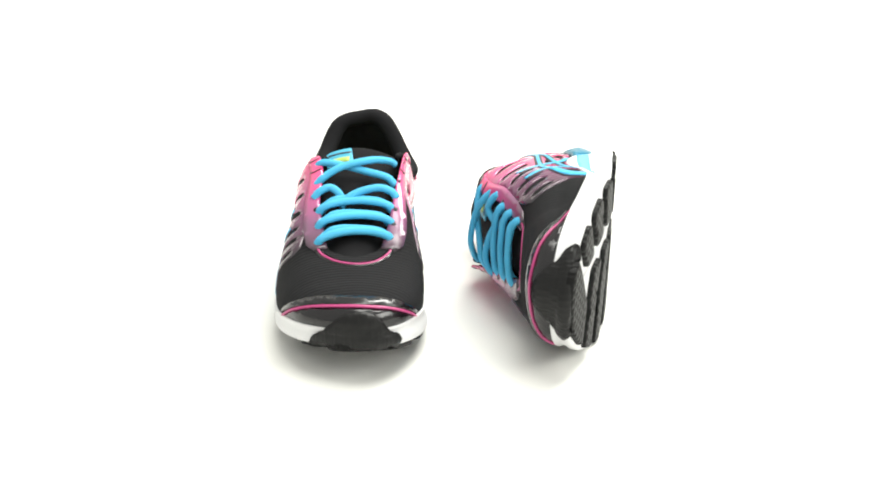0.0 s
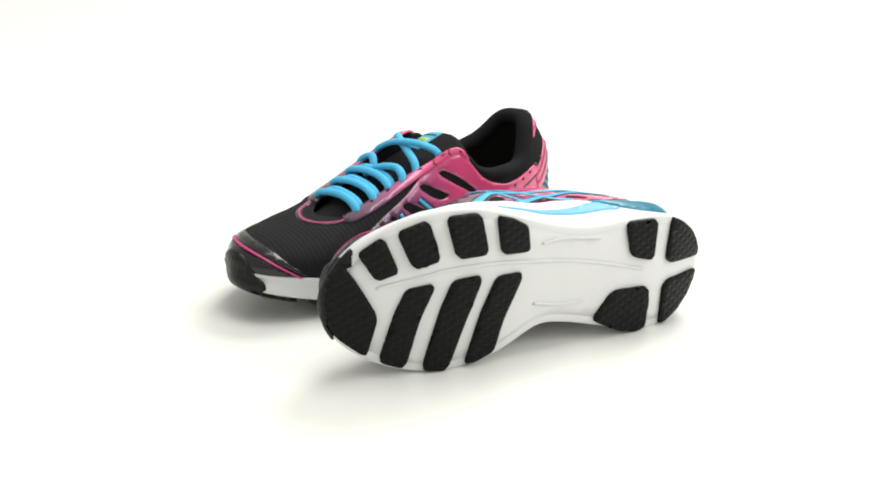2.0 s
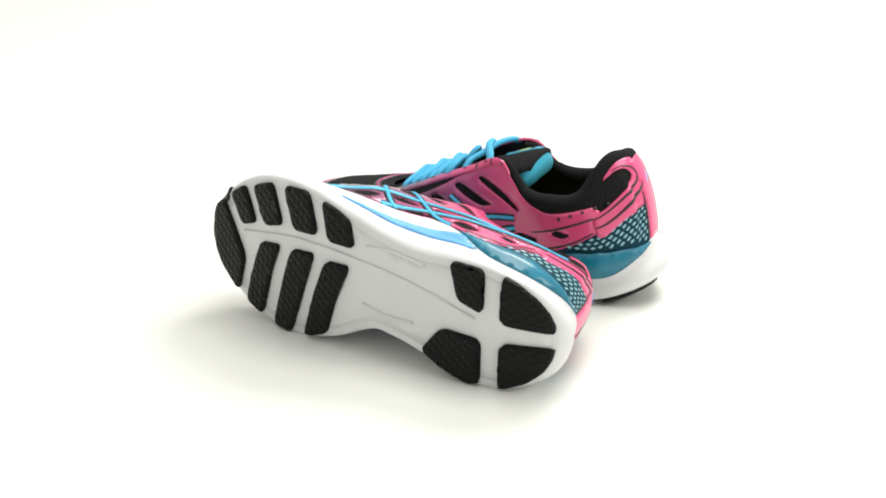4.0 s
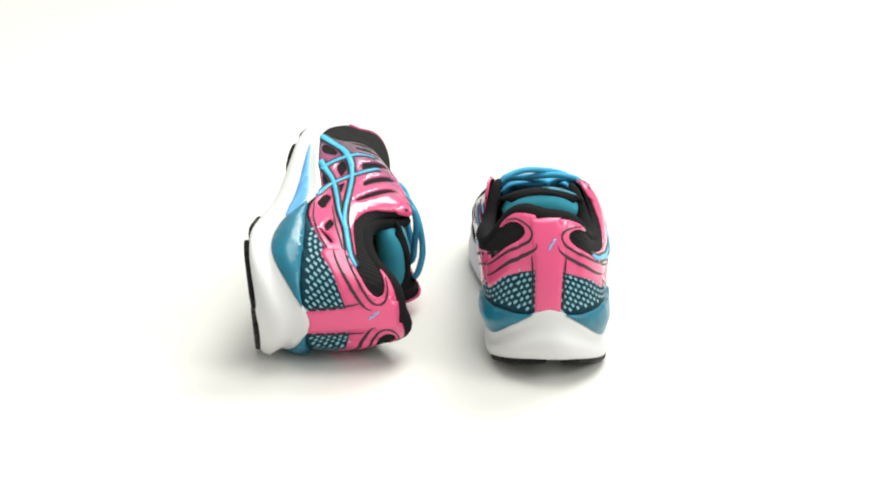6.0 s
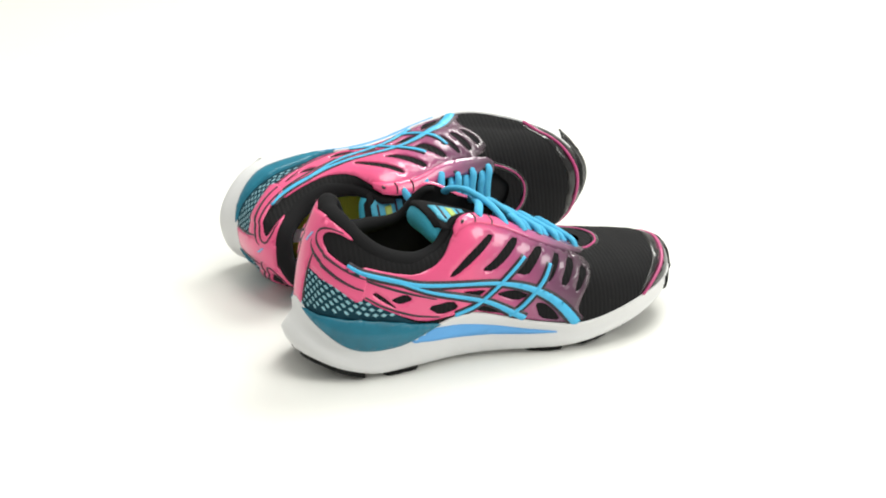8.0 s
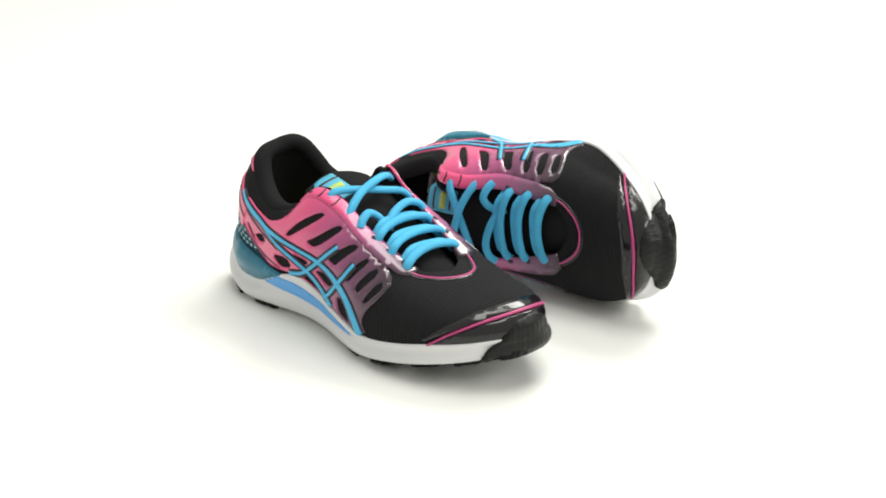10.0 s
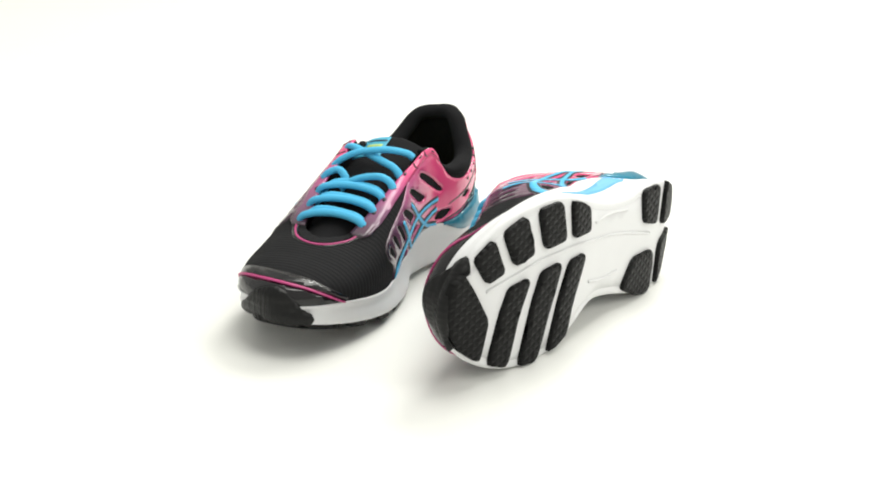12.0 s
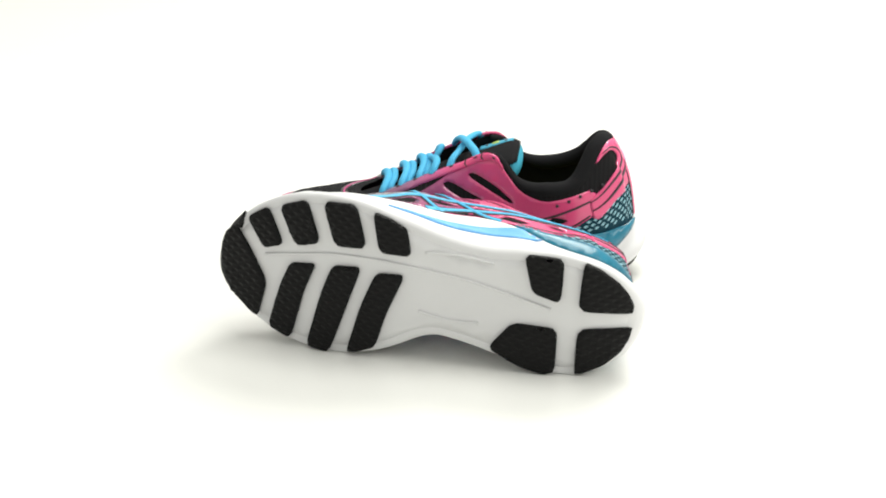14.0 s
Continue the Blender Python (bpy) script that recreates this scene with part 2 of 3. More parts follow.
def sheet(outer, holes=(), step=2.5):
    """A filled outline with holes: points and triangles."""
    loops = [dense(list(q), step) for q in (outer, *holes)]
    pts, edges = [], []
    for q in loops:
        base = len(pts)
        pts += q
        edges += [(base + i, base + (i + 1) % len(q)) for i in range(len(q))]
    xs, ys = [p[0] for p in loops[0]], [p[1] for p in loops[0]]
    for k, y in enumerate(np.arange(min(ys) + step / 2, max(ys), step * 1.1)):
        for x in np.arange(min(xs) + step / 2 * (k % 2), max(xs), step * 1.2):
            if inside((x, y), loops[0]) and not any(inside((x, y), q) for q in loops[1:]):
                if min((x - p[0]) ** 2 + (y - p[1]) ** 2 for q in loops for p in q) > (0.55 * step) ** 2:
                    pts.append((x, y))
    v, _, f, *_ = delaunay_2d_cdt([Vector(p) for p in pts], edges, [], 0, 1e-4)
    keep = []
    for t in f:
        c = (sum(v[i][0] for i in t) / 3, sum(v[i][1] for i in t) / 3)
        if inside(c, loops[0]) and not any(inside(c, q) for q in loops[1:]):
            keep.append(t)
    return v, keep


def drape(outer, place, holes=(), lift=0.8, sink=0.4, step=2.5, into=None, dome=0.0):
    """A thin moulded piece laid on a surface, with its rim."""
    v, tris = sheet(outer, holes, step)
    bm = into or bmesh.new()
    top, low = {}, {}
    rim = {}
    for t in tris:
        for a, b in ((t[0], t[1]), (t[1], t[2]), (t[2], t[0])):
            rim[(min(a, b), max(a, b))] = rim.get((min(a, b), max(a, b)), 0) + 1
    border = {i for e, n in rim.items() if n == 1 for i in e}
    for i in {i for t in tris for i in t}:
        p, n = place(v[i])
        rise = 0.0
        if dome and i not in border:
            rise = dome * math.sin(min(1.0, min(math.dist(v[i], v[k]) for k in border) / 9) * math.pi / 2)
        top[i] = bm.verts.new(p + n * (lift + rise))
        if i in border:
            low[i] = bm.verts.new(p - n * sink)
    for t in tris:
        bm.faces.new([top[i] for i in t])
    for (a, b), n in rim.items():
        if n == 1:
            bm.faces.new((top[a], top[b], low[b], low[a]))
    return bm


def band(points, widths, n=40):
    """The outline of a stripe along a smooth line, with a width at each control point."""
    mid = spline(points, n)
    w = [float(q[0]) for q in spline([(x, 0) for x in widths], n)]
    a, b = [], []
    for i, p in enumerate(mid):
        t = mid[min(i + 1, n - 1)] - mid[max(i - 1, 0)]
        s = np.array((-t[1], t[0])) / (np.linalg.norm(t) + 1e-9) * w[i] / 2
        a.append(tuple(p + s))
        b.append(tuple(p - s))
    return a + b[::-1]


def tube(points, width, thick, n=40, up=(0, 0, 1), ring=10, taper=False):
    mid = spline(points, n)
    rows = []
    for i, p in enumerate(mid):
        t = mid[min(i + 1, n - 1)] - mid[max(i - 1, 0)]
        t = Vector(t).normalized()
        side = t.cross(Vector(up)).normalized()
        top = side.cross(t)
        k = min(1.0, 0.35 + 3.0 * min(i, n - 1 - i) / n) if taper else 1.0
        rows.append([Vector(p) + side * (width / 2 * k * math.cos(a)) + top * (thick / 2 * k * math.sin(a)) for a in np.linspace(0, 2 * math.pi, ring, endpoint=False)])
    return loft(rows, True, True, True)


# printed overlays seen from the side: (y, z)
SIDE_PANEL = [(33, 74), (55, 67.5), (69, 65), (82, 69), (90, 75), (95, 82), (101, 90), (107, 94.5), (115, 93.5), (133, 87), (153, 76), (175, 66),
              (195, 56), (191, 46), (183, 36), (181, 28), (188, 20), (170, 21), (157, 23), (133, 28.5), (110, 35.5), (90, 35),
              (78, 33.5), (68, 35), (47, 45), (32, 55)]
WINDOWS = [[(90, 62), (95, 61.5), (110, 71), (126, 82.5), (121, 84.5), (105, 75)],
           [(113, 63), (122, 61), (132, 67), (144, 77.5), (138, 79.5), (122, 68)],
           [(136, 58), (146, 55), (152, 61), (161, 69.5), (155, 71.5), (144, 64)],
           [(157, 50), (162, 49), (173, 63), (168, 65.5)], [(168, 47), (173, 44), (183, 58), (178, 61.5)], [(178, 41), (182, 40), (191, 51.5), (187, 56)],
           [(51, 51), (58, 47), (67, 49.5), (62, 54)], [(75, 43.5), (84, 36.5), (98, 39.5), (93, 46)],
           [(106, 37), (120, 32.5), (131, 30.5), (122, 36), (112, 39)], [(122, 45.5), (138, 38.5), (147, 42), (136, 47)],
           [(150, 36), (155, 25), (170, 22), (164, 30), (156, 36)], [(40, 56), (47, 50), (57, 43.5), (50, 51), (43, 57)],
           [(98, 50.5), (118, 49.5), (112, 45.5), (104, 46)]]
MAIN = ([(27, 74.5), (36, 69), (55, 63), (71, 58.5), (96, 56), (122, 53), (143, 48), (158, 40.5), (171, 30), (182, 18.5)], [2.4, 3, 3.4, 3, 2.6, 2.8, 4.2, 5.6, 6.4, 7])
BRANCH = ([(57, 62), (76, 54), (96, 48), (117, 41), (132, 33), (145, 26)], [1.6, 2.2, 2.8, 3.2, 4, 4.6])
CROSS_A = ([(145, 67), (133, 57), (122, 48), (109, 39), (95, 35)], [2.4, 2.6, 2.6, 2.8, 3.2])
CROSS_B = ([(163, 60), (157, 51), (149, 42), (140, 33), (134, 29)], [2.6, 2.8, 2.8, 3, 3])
# round the heel: (way round from the heel, way up)
GEL = [(0.020, 0.0), (0.046, 0.08), (0.066, 0.17), (0.085, 0.24), (0.105, 0.24), (0.125, 0.20), (0.145, 0.11), (0.168, 0.0)]
HEEL_MESH = [(0.010, 0.0), (0.010, 0.38), (0.042, 0.43), (0.070, 0.47), (0.090, 0.43), (0.106, 0.36), (0.142, 0.13), (0.125, 0.19), (0.105, 0.23), (0.085, 0.23), (0.046, 0.07), (0.020, 0.0)]
COUNTER = [(0.008, 0.36), (0.008, 0.97), (0.03, 0.965), (0.056, 0.965), (0.062, 0.935), (0.044, 0.88), (0.030, 0.80), (0.027, 0.72), (0.033, 0.655),
           (0.050, 0.62), (0.083, 0.65), (0.086, 0.55), (0.084, 0.37), (0.062, 0.40), (0.036, 0.37)]
WEDGE = [(62, 20), (80, 28.5), (95, 27.5), (111, 25), (147, 18), (175, 13.5), (146, 14.5), (105, 17.5)]


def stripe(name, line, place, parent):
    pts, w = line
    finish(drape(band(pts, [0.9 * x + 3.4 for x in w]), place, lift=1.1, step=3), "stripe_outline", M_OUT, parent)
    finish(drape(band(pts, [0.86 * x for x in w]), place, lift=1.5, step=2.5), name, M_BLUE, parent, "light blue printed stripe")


def trim_side(sign, shoe_ob):
    place = from_side(sign)
    medial = sign < 0

    def low(q):
        return [(y, z - 4.5 * min(1.0, max(0.0, (y - 120) / 40)) if z > 45 else z) for y, z in q] if medial else q
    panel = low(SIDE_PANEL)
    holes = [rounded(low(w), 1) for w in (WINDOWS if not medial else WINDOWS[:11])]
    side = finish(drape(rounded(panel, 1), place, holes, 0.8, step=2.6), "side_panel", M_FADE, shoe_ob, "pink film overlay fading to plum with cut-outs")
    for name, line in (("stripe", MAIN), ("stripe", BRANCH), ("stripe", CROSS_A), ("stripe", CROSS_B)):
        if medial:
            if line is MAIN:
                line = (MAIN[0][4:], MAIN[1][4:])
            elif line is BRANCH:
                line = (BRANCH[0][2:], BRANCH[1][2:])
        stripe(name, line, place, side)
    if medial:
        for k in range(5):
            y, z = 28 + 8 * k, 75.5 - 3.2 * k
            finish(drape([(y + 1.2 * math.cos(a), z + 1.2 * math.sin(a)) for a in np.linspace(0, 6.28, 8, endpoint=False)], place, lift=1.5), "vent_hole", M_OUT, side)
    # piping lines along the panel
    for pts, w in (([(36, 65), (48, 60), (62, 54.5), (82, 48)], [1.2, 1.6, 1.6, 0.8]), ([(36, 54), (48, 46.5), (66, 39), (84, 35.5)], [1.2, 1.4, 1.4, 1.0])):
        finish(drape(band(pts, w), place, lift=1.0, step=3), "seam", M_OUT, side)
    turn = (lambda q: [(700 * u, 50 * v) for u, v in q]) if not medial else (lambda q: [(700 - 700 * u, 50 * v) for u, v in q])
    lattice = finish(drape(turn(HEEL_MESH), on_upper, lift=0.5), "heel_mesh", M_NET, shoe_ob, "dark teal open mesh with pale blue lozenges")
    bm = bmesh.new()
    for r in range(11):
        for c in range(20):
            x, y = 6 + 5.2 * c + 2.6 * (r % 2), 1.0 + 2.3 * r
            ring = [(x - 2.0, y - 0.1), (x - 0.3, y + 0.85), (x + 2.0, y + 0.1), (x + 0.3, y - 0.85)]
            if all(inside(q, [(700 * u, 50 * v) for u, v in HEEL_MESH]) for q in ring) and not inside((x, y - 2.2), [(700 * u, 50 * v) for u, v in GEL]):
                vs = []
                for q in ring:
                    p, n = on_upper(q if not medial else (700 - q[0], q[1]))
                    vs.append(bm.verts.new(p + n * 1.0))
                bm.faces.new(vs)
    tagged(finish(bm, "lozenge_print", M_DOT, lattice), "pale blue lozenges of the heel mesh")
    finish(drape(turn(GEL), on_upper, lift=2.2, sink=2, dome=3.6, step=1.6), "gel_pod", M_TEAL, shoe_ob, "clear teal gel cushion")
    counter = finish(drape(rounded(turn(COUNTER), 1), on_upper, lift=1.1, step=2.0), "heel_counter", M_PINK, shoe_ob, "pink film round the heel")
    for pts, w in (([(0.050, 0.925), (0.035, 0.87), (0.022, 0.79), (0.019, 0.70), (0.026, 0.62), (0.048, 0.58), (0.084, 0.61)], [0.6, 1.0, 1.5, 1.6, 1.5, 1.2, 0.6]),
                   ([(0.013, 0.62), (0.016, 0.56), (0.030, 0.505), (0.055, 0.48), (0.084, 0.50)], [0.5, 1.2, 1.7, 1.5, 0.6])):
        finish(drape(band(turn(pts), w), on_upper, lift=1.5, step=1.5), "seam", M_OUT, counter)
    if not medial:
        finish(drape(rounded(WEDGE, 1), from_side(sign, BODY), lift=0.7, sink=1), "wedge", M_WEDGE, shoe_ob, "sky blue midsole inlay")
    stay = [(0.203, 0.985), (0.192, 0.93), (0.190, 0.80), (0.203, 0.77), (0.235, 0.775), (0.27, 0.77), (0.30, 0.765), (0.33, 0.755), (0.352, 0.77), (0.368, 0.84),
            (0.374, 0.985), (0.36, 0.99), (0.33, 0.99), (0.29, 0.99), (0.25, 0.99), (0.22, 0.99)]
    eye = finish(drape(turn(stay), on_upper, lift=1.3, sink=0.6), "eyestay", M_EYE, shoe_ob, "glossy pink eyestay fading to plum")
    for u in (0.2215, 0.243):
        finish(drape(band(turn([(u, 0.785), (u + 0.002, 0.86), (u, 0.97)]), [0.9, 1.1, 0.9], 16), on_upper, lift=1.7, step=1.5), "seam", M_OUT, eye)
    for u, v in ((0.206, 0.86), (0.231, 0.92), (0.262, 0.93), (0.283, 0.93), (0.304, 0.93), (0.324, 0.93), (0.348, 0.93)):
        (x, y), = turn([(u, v)])
        finish(drape([(x + 1.9 * math.cos(a), y + 1.5 * math.sin(a)) for a in np.linspace(0, 6.28, 10, endpoint=False)], on_upper, lift=1.6), "eyelet", M_OUT, eye)


FORE_PODS = [[(24, 265), (35.5, 250), (11.5, 237), (5, 251)], [(38, 242), (47.5, 222.5), (20, 211), (13.5, 228)],
             [(49.5, 211.5), (53, 188.5), (24.5, 179), (21, 200.5)], [(51, 177), (48.5, 164.5), (43.5, 153.5), (25.5, 149), (24, 170)],
             [(0, 231), (4.5, 212.5), (-18, 219.5), (-55, 226), (-50.5, 243.5), (-16, 236.5)],
             [(6.5, 201), (10.5, 181), (-20, 188.5), (-56.5, 197.5), (-56.5, 214.5), (-14, 207)],
             [(9, 171), (11.5, 151.5), (-20, 161.5), (-44, 166), (-51, 179), (-52, 185.5), (-17, 179)]]
HEEL_PODS = [[(42.5, 77), (44.5, 51.5), (14, 49.5), (17.5, 68.5)], [(44.5, 39), (40.5, 28), (32.5, 16), (24.5, 8.5), (16.5, 4), (11.5, 4), (10.5, 38)],
             [(-6.5, 78.5), (-4.5, 49), (-35, 46.5), (-38, 54), (-36.5, 69), (-27.5, 92)],
             [(-2.5, 36.5), (1.5, 2.5), (-7, 3.5), (-17, 7.5), (-27, 17), (-33.5, 29), (-34.5, 34)]]
TOE_POD = [(16.5, 273), (3.5, 262.5), (-19, 247), (-45.5, 251.5), (-45, 255.5), (-35, 271), (-26, 278), (-12.5, 282), (2, 282), (10, 279.5)]


def pod(outline, shoe_ob, tall=3.4):
    v, tris = sheet(rounded(outline, 2, 0.12), (), 4)
    rim = {}
    for t in tris:
        for a, b in ((t[0], t[1]), (t[1], t[2]), (t[2], t[0])):
            rim[(min(a, b), max(a, b))] = rim.get((min(a, b), max(a, b)), 0) + 1
    bm = bmesh.new()
    border = {i for e, n in rim.items() if n == 1 for i in e}
    cx, cy = (sum(p[k] for p in outline) / len(outline) for k in (0, 1))
    low, mid, top = {}, {}, {}
    for i in {i for t in tris for i in t}:
        x, y = v[i]
        z = spring(y)
        if i in border:
            d = math.hypot(cx - x, cy - y)
            q = 0.9 / d
            low[i] = bm.verts.new((x + (cx - x) * q, y + (cy - y) * q, z))
            mid[i] = bm.verts.new((x, y, z + 0.9))
            top[i] = bm.verts.new((x, y, z + tall))
        else:
            low[i] = bm.verts.new((x, y, z))
    for t in tris:
        bm.faces.new([low[i] for i in t])
    for (a, b), n in rim.items():
        if n == 1:
            bm.faces.new((low[a], low[b], mid[b], mid[a]))
            bm.faces.new((mid[a], mid[b], top[b], top[a]))
    return finish(bm, "tread_pod", M_RUBBER, shoe_ob)


def under_sole(p):
    return Vector((p[0], p[1], spring(p[1]) + 3.0)), Vector((0, 0, -1))


def ridge(shoe_ob):
    for line in ([(0, 250), (8, 224), (14.5, 200), (18, 170), (18, 150), (17, 117), (14, 91), (7.7, 55)], [(-12, 140), (-14, 120), (-12, 100)], [(30, 140), (33, 120), (32, 95)]):
        finish(drape(band(line, [1.8] * len(line), 24), under_sole, lift=1.0, sink=0.2), "sole_rib", M_FOAM, shoe_ob)


TONGUE = [(224, 54), (205, 57), (185, 62), (165, 70), (145, 79), (128, 86), (113, 91), (101, 95), (93, 97), (88, 96)]
TONGUE_W = [16, 19, 22, 23.5, 25, 26.5, 28, 28.5, 27, 21]


def tongue_grid(drop):
    mid = spline(TONGUE, 40)
    wid = [q[0] for q in spline([(w, 0) for w in TONGUE_W], 40)]
    rows = []
    for i, (p, w) in enumerate(zip(mid, wid)):
        t = mid[min(i + 1, 39)] - mid[max(i - 1, 0)]
        n = np.array((-t[1], t[0])) / np.linalg.norm(t)
        n = n if n[1] > 0 else -n
        rows.append([Vector((w * s, *(p - n * (drop * (1 - 0.55 * abs(s) ** 4) + 7 * s * s)))) for s in np.linspace(-1, 1, 15)])
    return rows


def shell(front, back):
    rows = [f + b[::-1] for f, b in zip(front, back)]
    return loft(rows, True, True, True)


def tongue(shoe_ob):
    ob = finish(shell(tongue_grid(0), tongue_grid(3.5)), "tongue", M_LINING, shoe_ob, "padded black tongue")
    rows = []
    for x in np.linspace(-1, 1, 17):
        k = math.sqrt(max(0.03, 1 - abs(x) ** 3.2))
        rows.append([Vector((27 * x, 101 + (y - 101) * (0.35 + 0.65 * k), 86 + (z - 86) * k - 6 * x * x))
                     for y, z in [tuple(q) for q in spline([(116, 85), (106, 91), (97, 96), (90, 95), (86, 88), (88, 79), (97, 73), (109, 77)], 28, True)]])
    finish(loft(rows, True, True, True), "tongue_lining", M_TONGUE, ob, "turquoise padded tongue lining")
    skin = BVHTree.FromPolygons([tuple(p) for r in tongue_grid(0) for p in r], [(j * 15 + i, j * 15 + i + 1, j * 15 + i + 16, j * 15 + i + 15) for j in range(39) for i in range(14)])

    def place(p):
        hit = skin.ray_cast(Vector((p[0], p[1], 200)), Vector((0, 0, -1)))
        if hit[0] is None:
            hit = skin.find_nearest(Vector((p[0], p[1], 98)))
        return hit[0], hit[1] if hit[1].z > 0 else -hit[1]
    label = finish(drape([(1, 118), (24, 118), (25, 100), (20, 94), (4, 93)], place, lift=0.7), "label", M_LABEL, ob, "blue woven label with lime bars")
    finish(drape([(5, 109), (17, 109), (17, 104), (5, 104)], place, lift=1.1), "bar", M_LIMEB, label)
    for y in (113.5, 99.5):
        finish(drape([(4, y), (20, y), (20, y - 1.4), (4, y - 1.4)], place, lift=1.1), "bar", M_OUT, label)


def laces(shoe_ob):
    w, h = 5.9, 4.4
    runs = [[(28, 119, 92), (23, 121, 95.5), (10, 127, 95.5), (-10, 133, 92), (-22, 137, 89.5), (-28, 139, 84)],
            [(-28, 119, 93), (-23, 121, 96.5), (-10, 127, 99), (10, 133, 96), (22, 137, 90), (28, 139, 84)],
            [(29, 152, 79), (25, 150, 83.5), (18, 148, 86.0), (12, 150, 83), (9, 153, 78)],
            [(-29, 152, 79), (-25, 150, 83.5), (-16, 149, 86), (-3, 152, 84), (6, 156, 80), (10, 159, 75)]]
    for y, z in ((163, 75.5), (176, 69.5), (190, 63.5)):
        runs.append([(26, y + 2, z - 4), (22, y + 1.5, z + 1.6), (12, y - 1.5, z + 4.0), (0, y - 3.5, z + 4.6), (-12, y - 3.5, z + 4.0), (-23, y - 2, z + 1.6), (-27, y - 1, z - 4)])
        runs.append([(-26, y - 6, z - 4), (-18, y - 7.0, z + 2.4), (-6, y - 8.5, z + 4.0), (9, y - 7.5, z + 4.8), (17, y - 5, z + 3.2), (25, y - 3, z - 4)])
    for k, r in enumerate(runs):
        finish(tube(r, w, h, 36, (0, 0.4, 0.9)), "lace", M_LACE, shoe_ob, "flat light blue lace")


def collar(shoe_ob):
    ids = list(range(-int(NU * 5.3 / 24), int(NU * 5.3 / 24) + 1))
    pts = []
    for i in ids[::3]:
        p = T_LOOP[i % NU].copy()
        p[:2] -= outward(T_LOOP, i % NU) * 4.6
        p[2] -= 2.0
        pts.append(tuple(p))
    finish(tube(pts, 13, 11, 120, ring=14, taper=True), "collar", M_LINING, shoe_ob, "padded black collar")
    rows = []
    for k in range(7):
        s = k / 6
        row = []
        for i in range(NU):
            t, f = T_LOOP[i], F_LOOP[i]
            p = t * (1 - s) + f * s
            far = abs(i / NU - 0.5) * 2
            p[:2] -= outward(T_LOOP, i) * (3 + 4.5 * s) if far > 0.5 else outward(F_LOOP, i) * 4 * s
            p[2] = t[2] - 1 + (32 - t[2]) * s
            row.append(Vector(p))
        rows.append(row)
    finish(loft(rows), "lining", M_LINING, shoe_ob, "black padded lining")
    insole = [Vector((p[0] * 0.93, 5 + p[1] * 0.95, 36)) for p in B_LOOP]
    finish(loft([insole, [q - Vector((0, 0, 2)) for q in insole]], True, True, True), "insole", M_LIME, shoe_ob, "lime green sockliner")


def toe_trim(shoe_ob):
    def toe(q):
        return [(700 * u, 50 * v) for u, v in q]
    cap = toe([(0.415, 0.0), (0.435, 0.16), (0.462, 0.29), (0.5, 0.35), (0.538, 0.29), (0.565, 0.16), (0.588, 0.0)])
    finish(drape(cap, on_upper, lift=0.8, step=2.5), "toe_cap", M_GLOSS, shoe_ob, "glossy black toe film")
    film = [(0.408, 0.06), (0.430, 0.23), (0.460, 0.37), (0.5, 0.43), (0.540, 0.37), (0.570, 0.23), (0.594, 0.06)]
    finish(drape(band(toe(film), [2, 5, 6, 6, 6, 5, 2]), on_upper, lift=0.6), "toe_film", M_GLOSS, shoe_ob)
    line = [(0.413, 0.0), (0.434, 0.17), (0.462, 0.30), (0.5, 0.36), (0.538, 0.30), (0.566, 0.17), (0.590, 0.0)]
    finish(drape(band(toe(line), [1.5] * 7, 70), on_upper, lift=1.6, step=1.5), "toe_piping", M_PIPE, shoe_ob, "thin pink piping across the toe")
    throat = [(27, 188), (22, 202), (12, 214), (-2, 219), (-15, 215), (-24, 203), (-29, 189)]
    finish(drape(band(throat, [5] * 7, 60), from_above, lift=0.5, step=2), "throat_film", M_GLOSS, shoe_ob)
    finish(drape(band(throat, [1.4] * 7, 60), from_above, lift=1.1, step=1.5), "throat_piping", M_PIPE, shoe_ob, "thin pink piping below the laces")
    guard = [(4, 48), (-7, 50.5), (-15, 48), (-22, 41), (-27, 34), (-34, 28), (-37, 23), (-31, 20), (-8, 19), (18, 19), (27, 20), (25, 25), (19, 32), (12, 41)]
    finish(drape(rounded(guard, 1), from_end(1, BODY), lift=2.1, sink=3, step=2.5), "toe_guard", M_GUARD, shoe_ob, "black rubber toe bumper")


def heel_trim(shoe_ob):
    strip = [(-7, 45.5), (9, 45.5), (9.5, 72), (11, 86), (13, 101), (1, 101.8), (-11, 101), (-9, 86), (-7, 72)]
    place = from_end(-1, SKIN)
    ob = finish(drape(strip, place, lift=1.3, sink=0.8), "heel_strip", M_PINK, shoe_ob, "glossy pink heel strip")
    for x0, z0 in ((1.5, 86), (3.5, 89)):
        finish(drape([(x0 - 1.2, z0 - 2.2), (x0 + 0.5, z0 - 1.8), (x0 + 1.8, z0 + 1.6), (x0, z0 + 1.0)], place, lift=1.7, step=1), "logo_mark", M_LOGO, ob)
    for x in (-8.4, 10.4):
        finish(drape(band([(x, 47), (x * 1.02, 60), (x * 1.05, 72), (x * 1.12, 80)], [1.0, 1.2, 1.0, 0.5]), place, lift=1.5), "seam", M_OUT, ob)


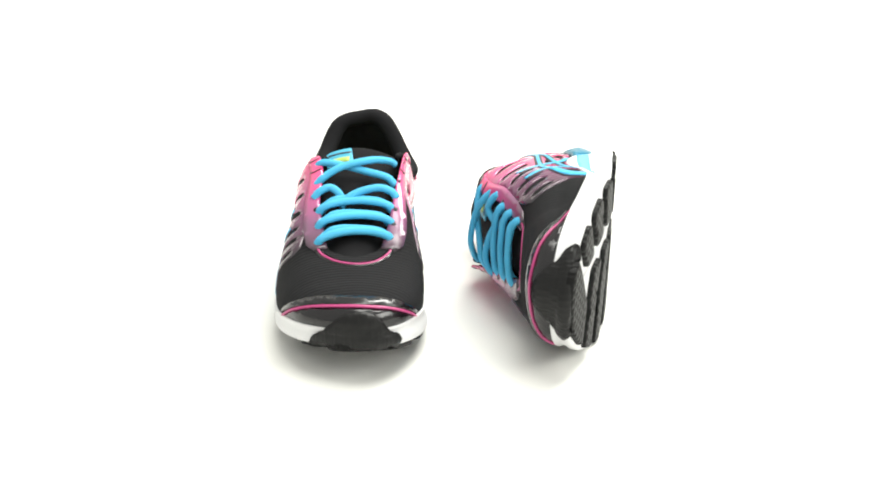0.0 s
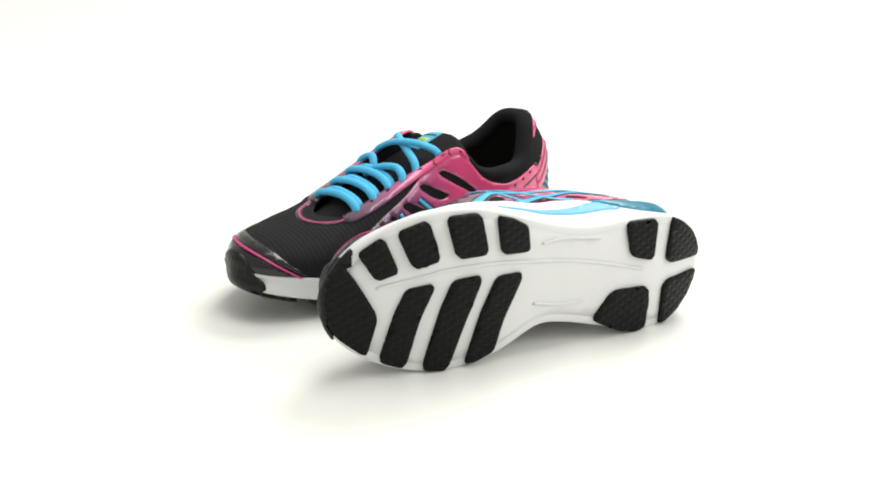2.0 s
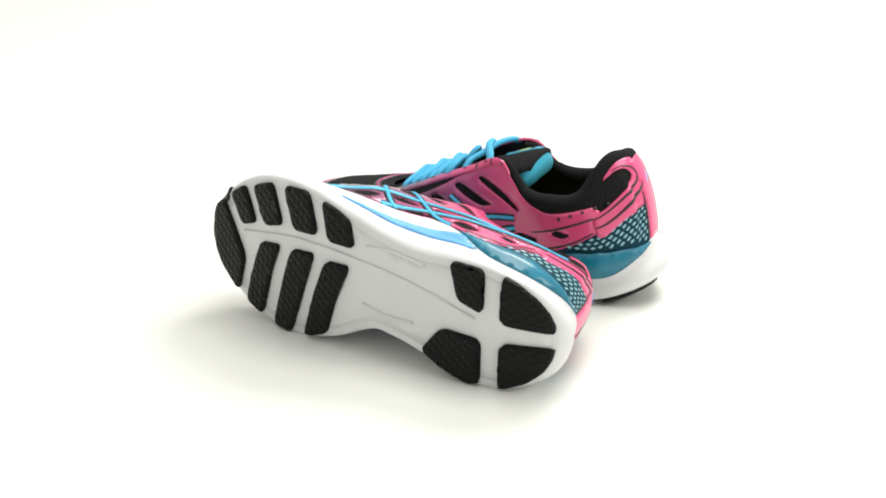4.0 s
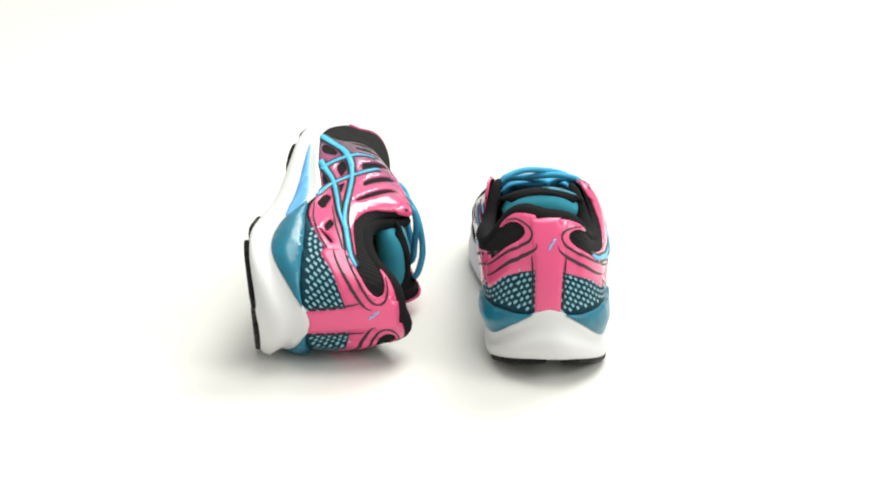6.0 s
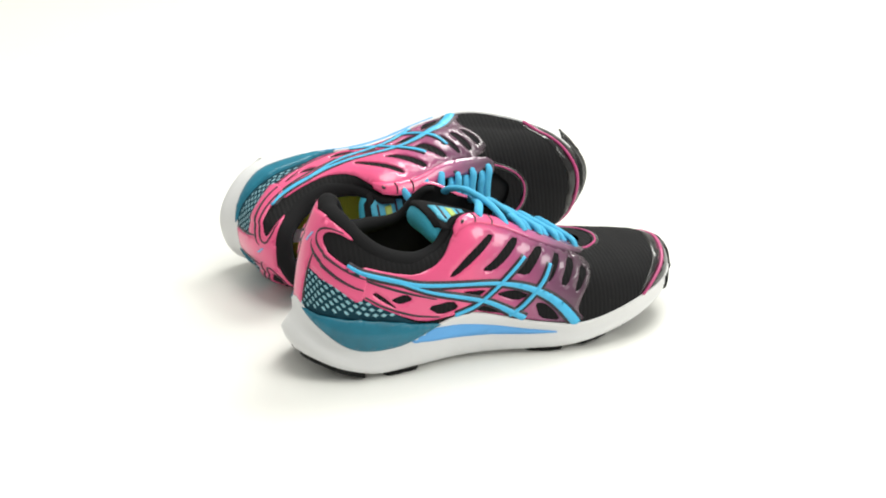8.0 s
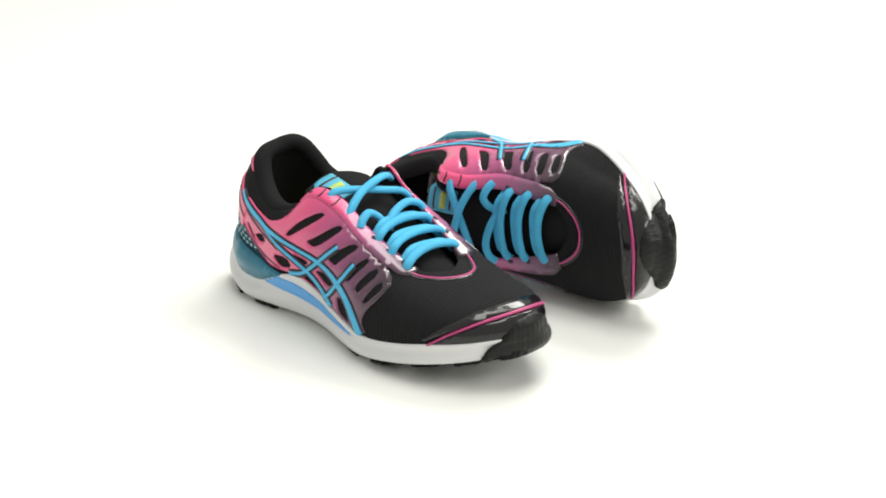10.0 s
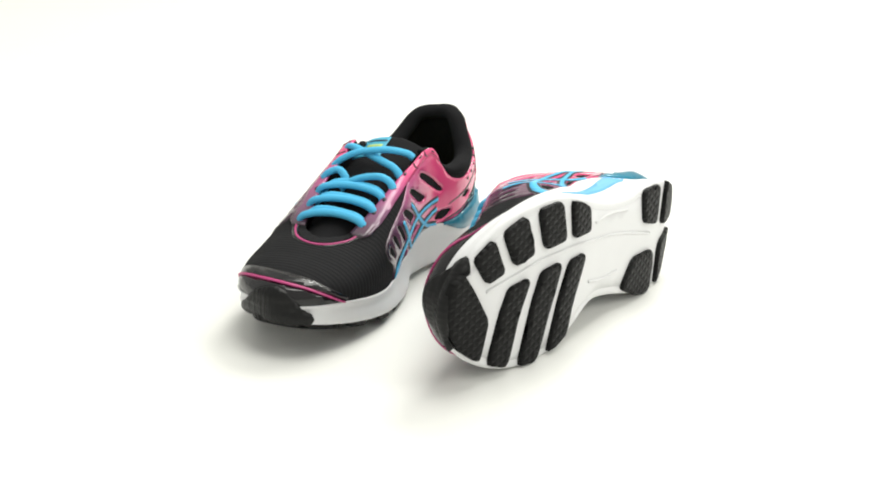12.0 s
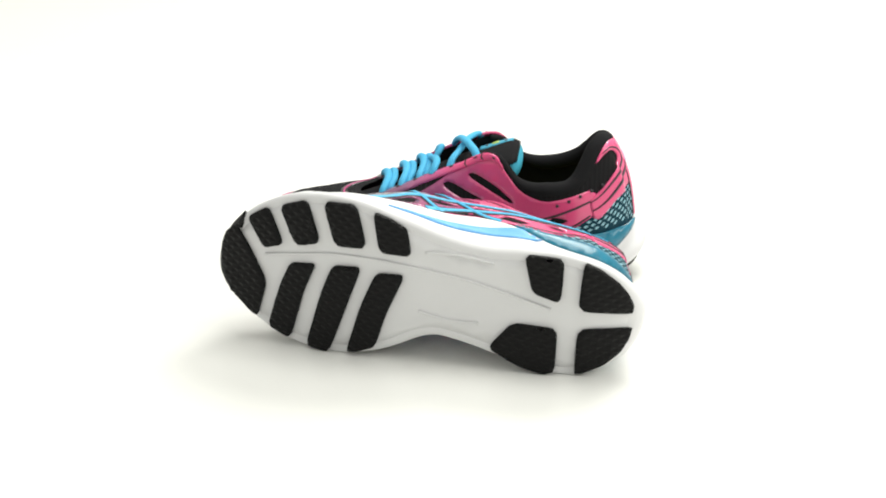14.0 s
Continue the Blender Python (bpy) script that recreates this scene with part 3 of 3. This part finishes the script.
def build_shoe(name, label):
    ob = tagged(new(name), label, "shoe", "pair of running shoes")
    finish(loft([[Vector(p) for p in r] for r in UPPER]), "upper", M_BLACK, ob, "black ribbed mesh upper")
    foam = loft([[Vector(p) for p in r] for r in MIDSOLE], True, False, True)
    drape([(p[0], p[1]) for p in MIDSOLE[0]][::2], under_sole, lift=0.0, sink=1.0, step=7, into=foam)
    finish(foam, "midsole", M_FOAM, ob, "white moulded foam midsole")
    for outline in FORE_PODS + HEEL_PODS:
        pod(outline, ob, 3.4 if outline not in (HEEL_PODS[1], HEEL_PODS[3]) else 5.5)
    pod(TOE_POD, ob, 5)
    ridge(ob)
    collar(ob)
    tongue(ob)
    for sign in (1, -1):
        trim_side(sign, ob)
    heel_trim(ob)
    toe_trim(ob)
    laces(ob)
    return ob


def mirrored(ob, name, label):
    """The left shoe of the pair: the same parts with x turned round."""
    made = {ob: tagged(new(name), label, "shoe", "pair of running shoes")}
    for o in ob.children_recursive:
        me = o.data.copy()
        me.transform(Matrix.Diagonal((-1, 1, 1, 1)))
        me.flip_normals()
        c = new(o.name.split(".")[0], me)
        c.parent = made[o.parent]
        if "label" in o:
            c["label"] = o["label"]
        made[o] = c
    return made[ob]


def shaped(ob):
    """Lifts the upper on its midsole and sets it forward over the heel."""
    for o in ob.children_recursive:
        for v in o.data.vertices:
            z = v.co.z * 1000
            v.co.z += 0.0015 * min(1.0, max(0.0, z / 22))
            fore = min(1.0, max(0.0, (v.co.y * 1000 - 190) / 50))
            v.co.y += (0.0045 + 0.001 * fore) * min(1.0, max(0.0, (z - spring(v.co.y * 1000) - 8) / 28))
            v.co.z -= 0.00021 * fore * max(0.0, z - 28)


def tucked(ob):
    """The lying shoe is pressed in at the toe and on the outside of its forefoot."""
    for o in ob.children_recursive:
        for v in o.data.vertices:
            x, y, z = v.co * 1000
            v.co.y -= 0.002 * min(1.0, max(0.0, (y - 225) / 40)) * min(1.0, max(0.0, (z - spring(y) - 6) / 14))
            if x < 0:
                v.co.x *= 1 - 0.25 * min(1.0, max(0.0, (y - 165) / 60)) * min(1.0, max(0.0, (z - 16) / 20))


def slimmed(ob):
    """The standing shoe is a little narrower low down, with a fuller toe."""
    for o in ob.children_recursive:
        for v in o.data.vertices:
            x, y, z = v.co * 1000
            low = min(1.0, max(0.0, (73 - z) / 40))
            fore = min(1.0, max(0.0, (y - 130) / 50))
            k = 0.15 * fore if x < 0 else 0.05 * (1 - fore)
            v.co.x *= 1 - k * low
            tip = min(1.0, max(0.0, (y - 235) / 45))
            v.co.y += 0.004 * tip * min(1.0, max(0.0, (z - spring(y) - 3) / 10))


right = build_shoe("running_shoe", "black, pink and blue running shoe standing on its sole")
shaped(right)
left = mirrored(right, "running_shoe", "black, pink and blue running shoe lying on its side")
slimmed(right)
tucked(left)

FWD_R = Vector((0.0296, -0.99956, 0))
POSE_R = Matrix.Translation((-0.0702, 0.1430, 0.0)) @ Matrix.Rotation(math.atan2(-FWD_R.x, FWD_R.y), 4, "Z")
LIFT = 0.0318
fl = Vector((-0.140, -0.982, 0.124)).normalized()
ul = Vector((-0.985, 0.14, 0.03))
ul = (ul - ul.dot(fl) * fl).normalized()
fl, ul = fl * math.cos(radians(1.6)) - ul * math.sin(radians(1.6)), ul * math.cos(radians(1.6)) + fl * math.sin(radians(1.6))
POSE_L = Matrix.Translation((0.1345, 0.1340, LIFT)) @ Matrix((fl.cross(ul), fl, ul)).transposed().to_4x4()


def motions():
    spin = [(t, Matrix.Rotation(-radians(a), 4, "Z")) for t, a in TURN]
    walk(right, [(t, r @ POSE_R) for t, r in spin])
    walk(left, [(t, r @ POSE_L) for t, r in spin])


motions()
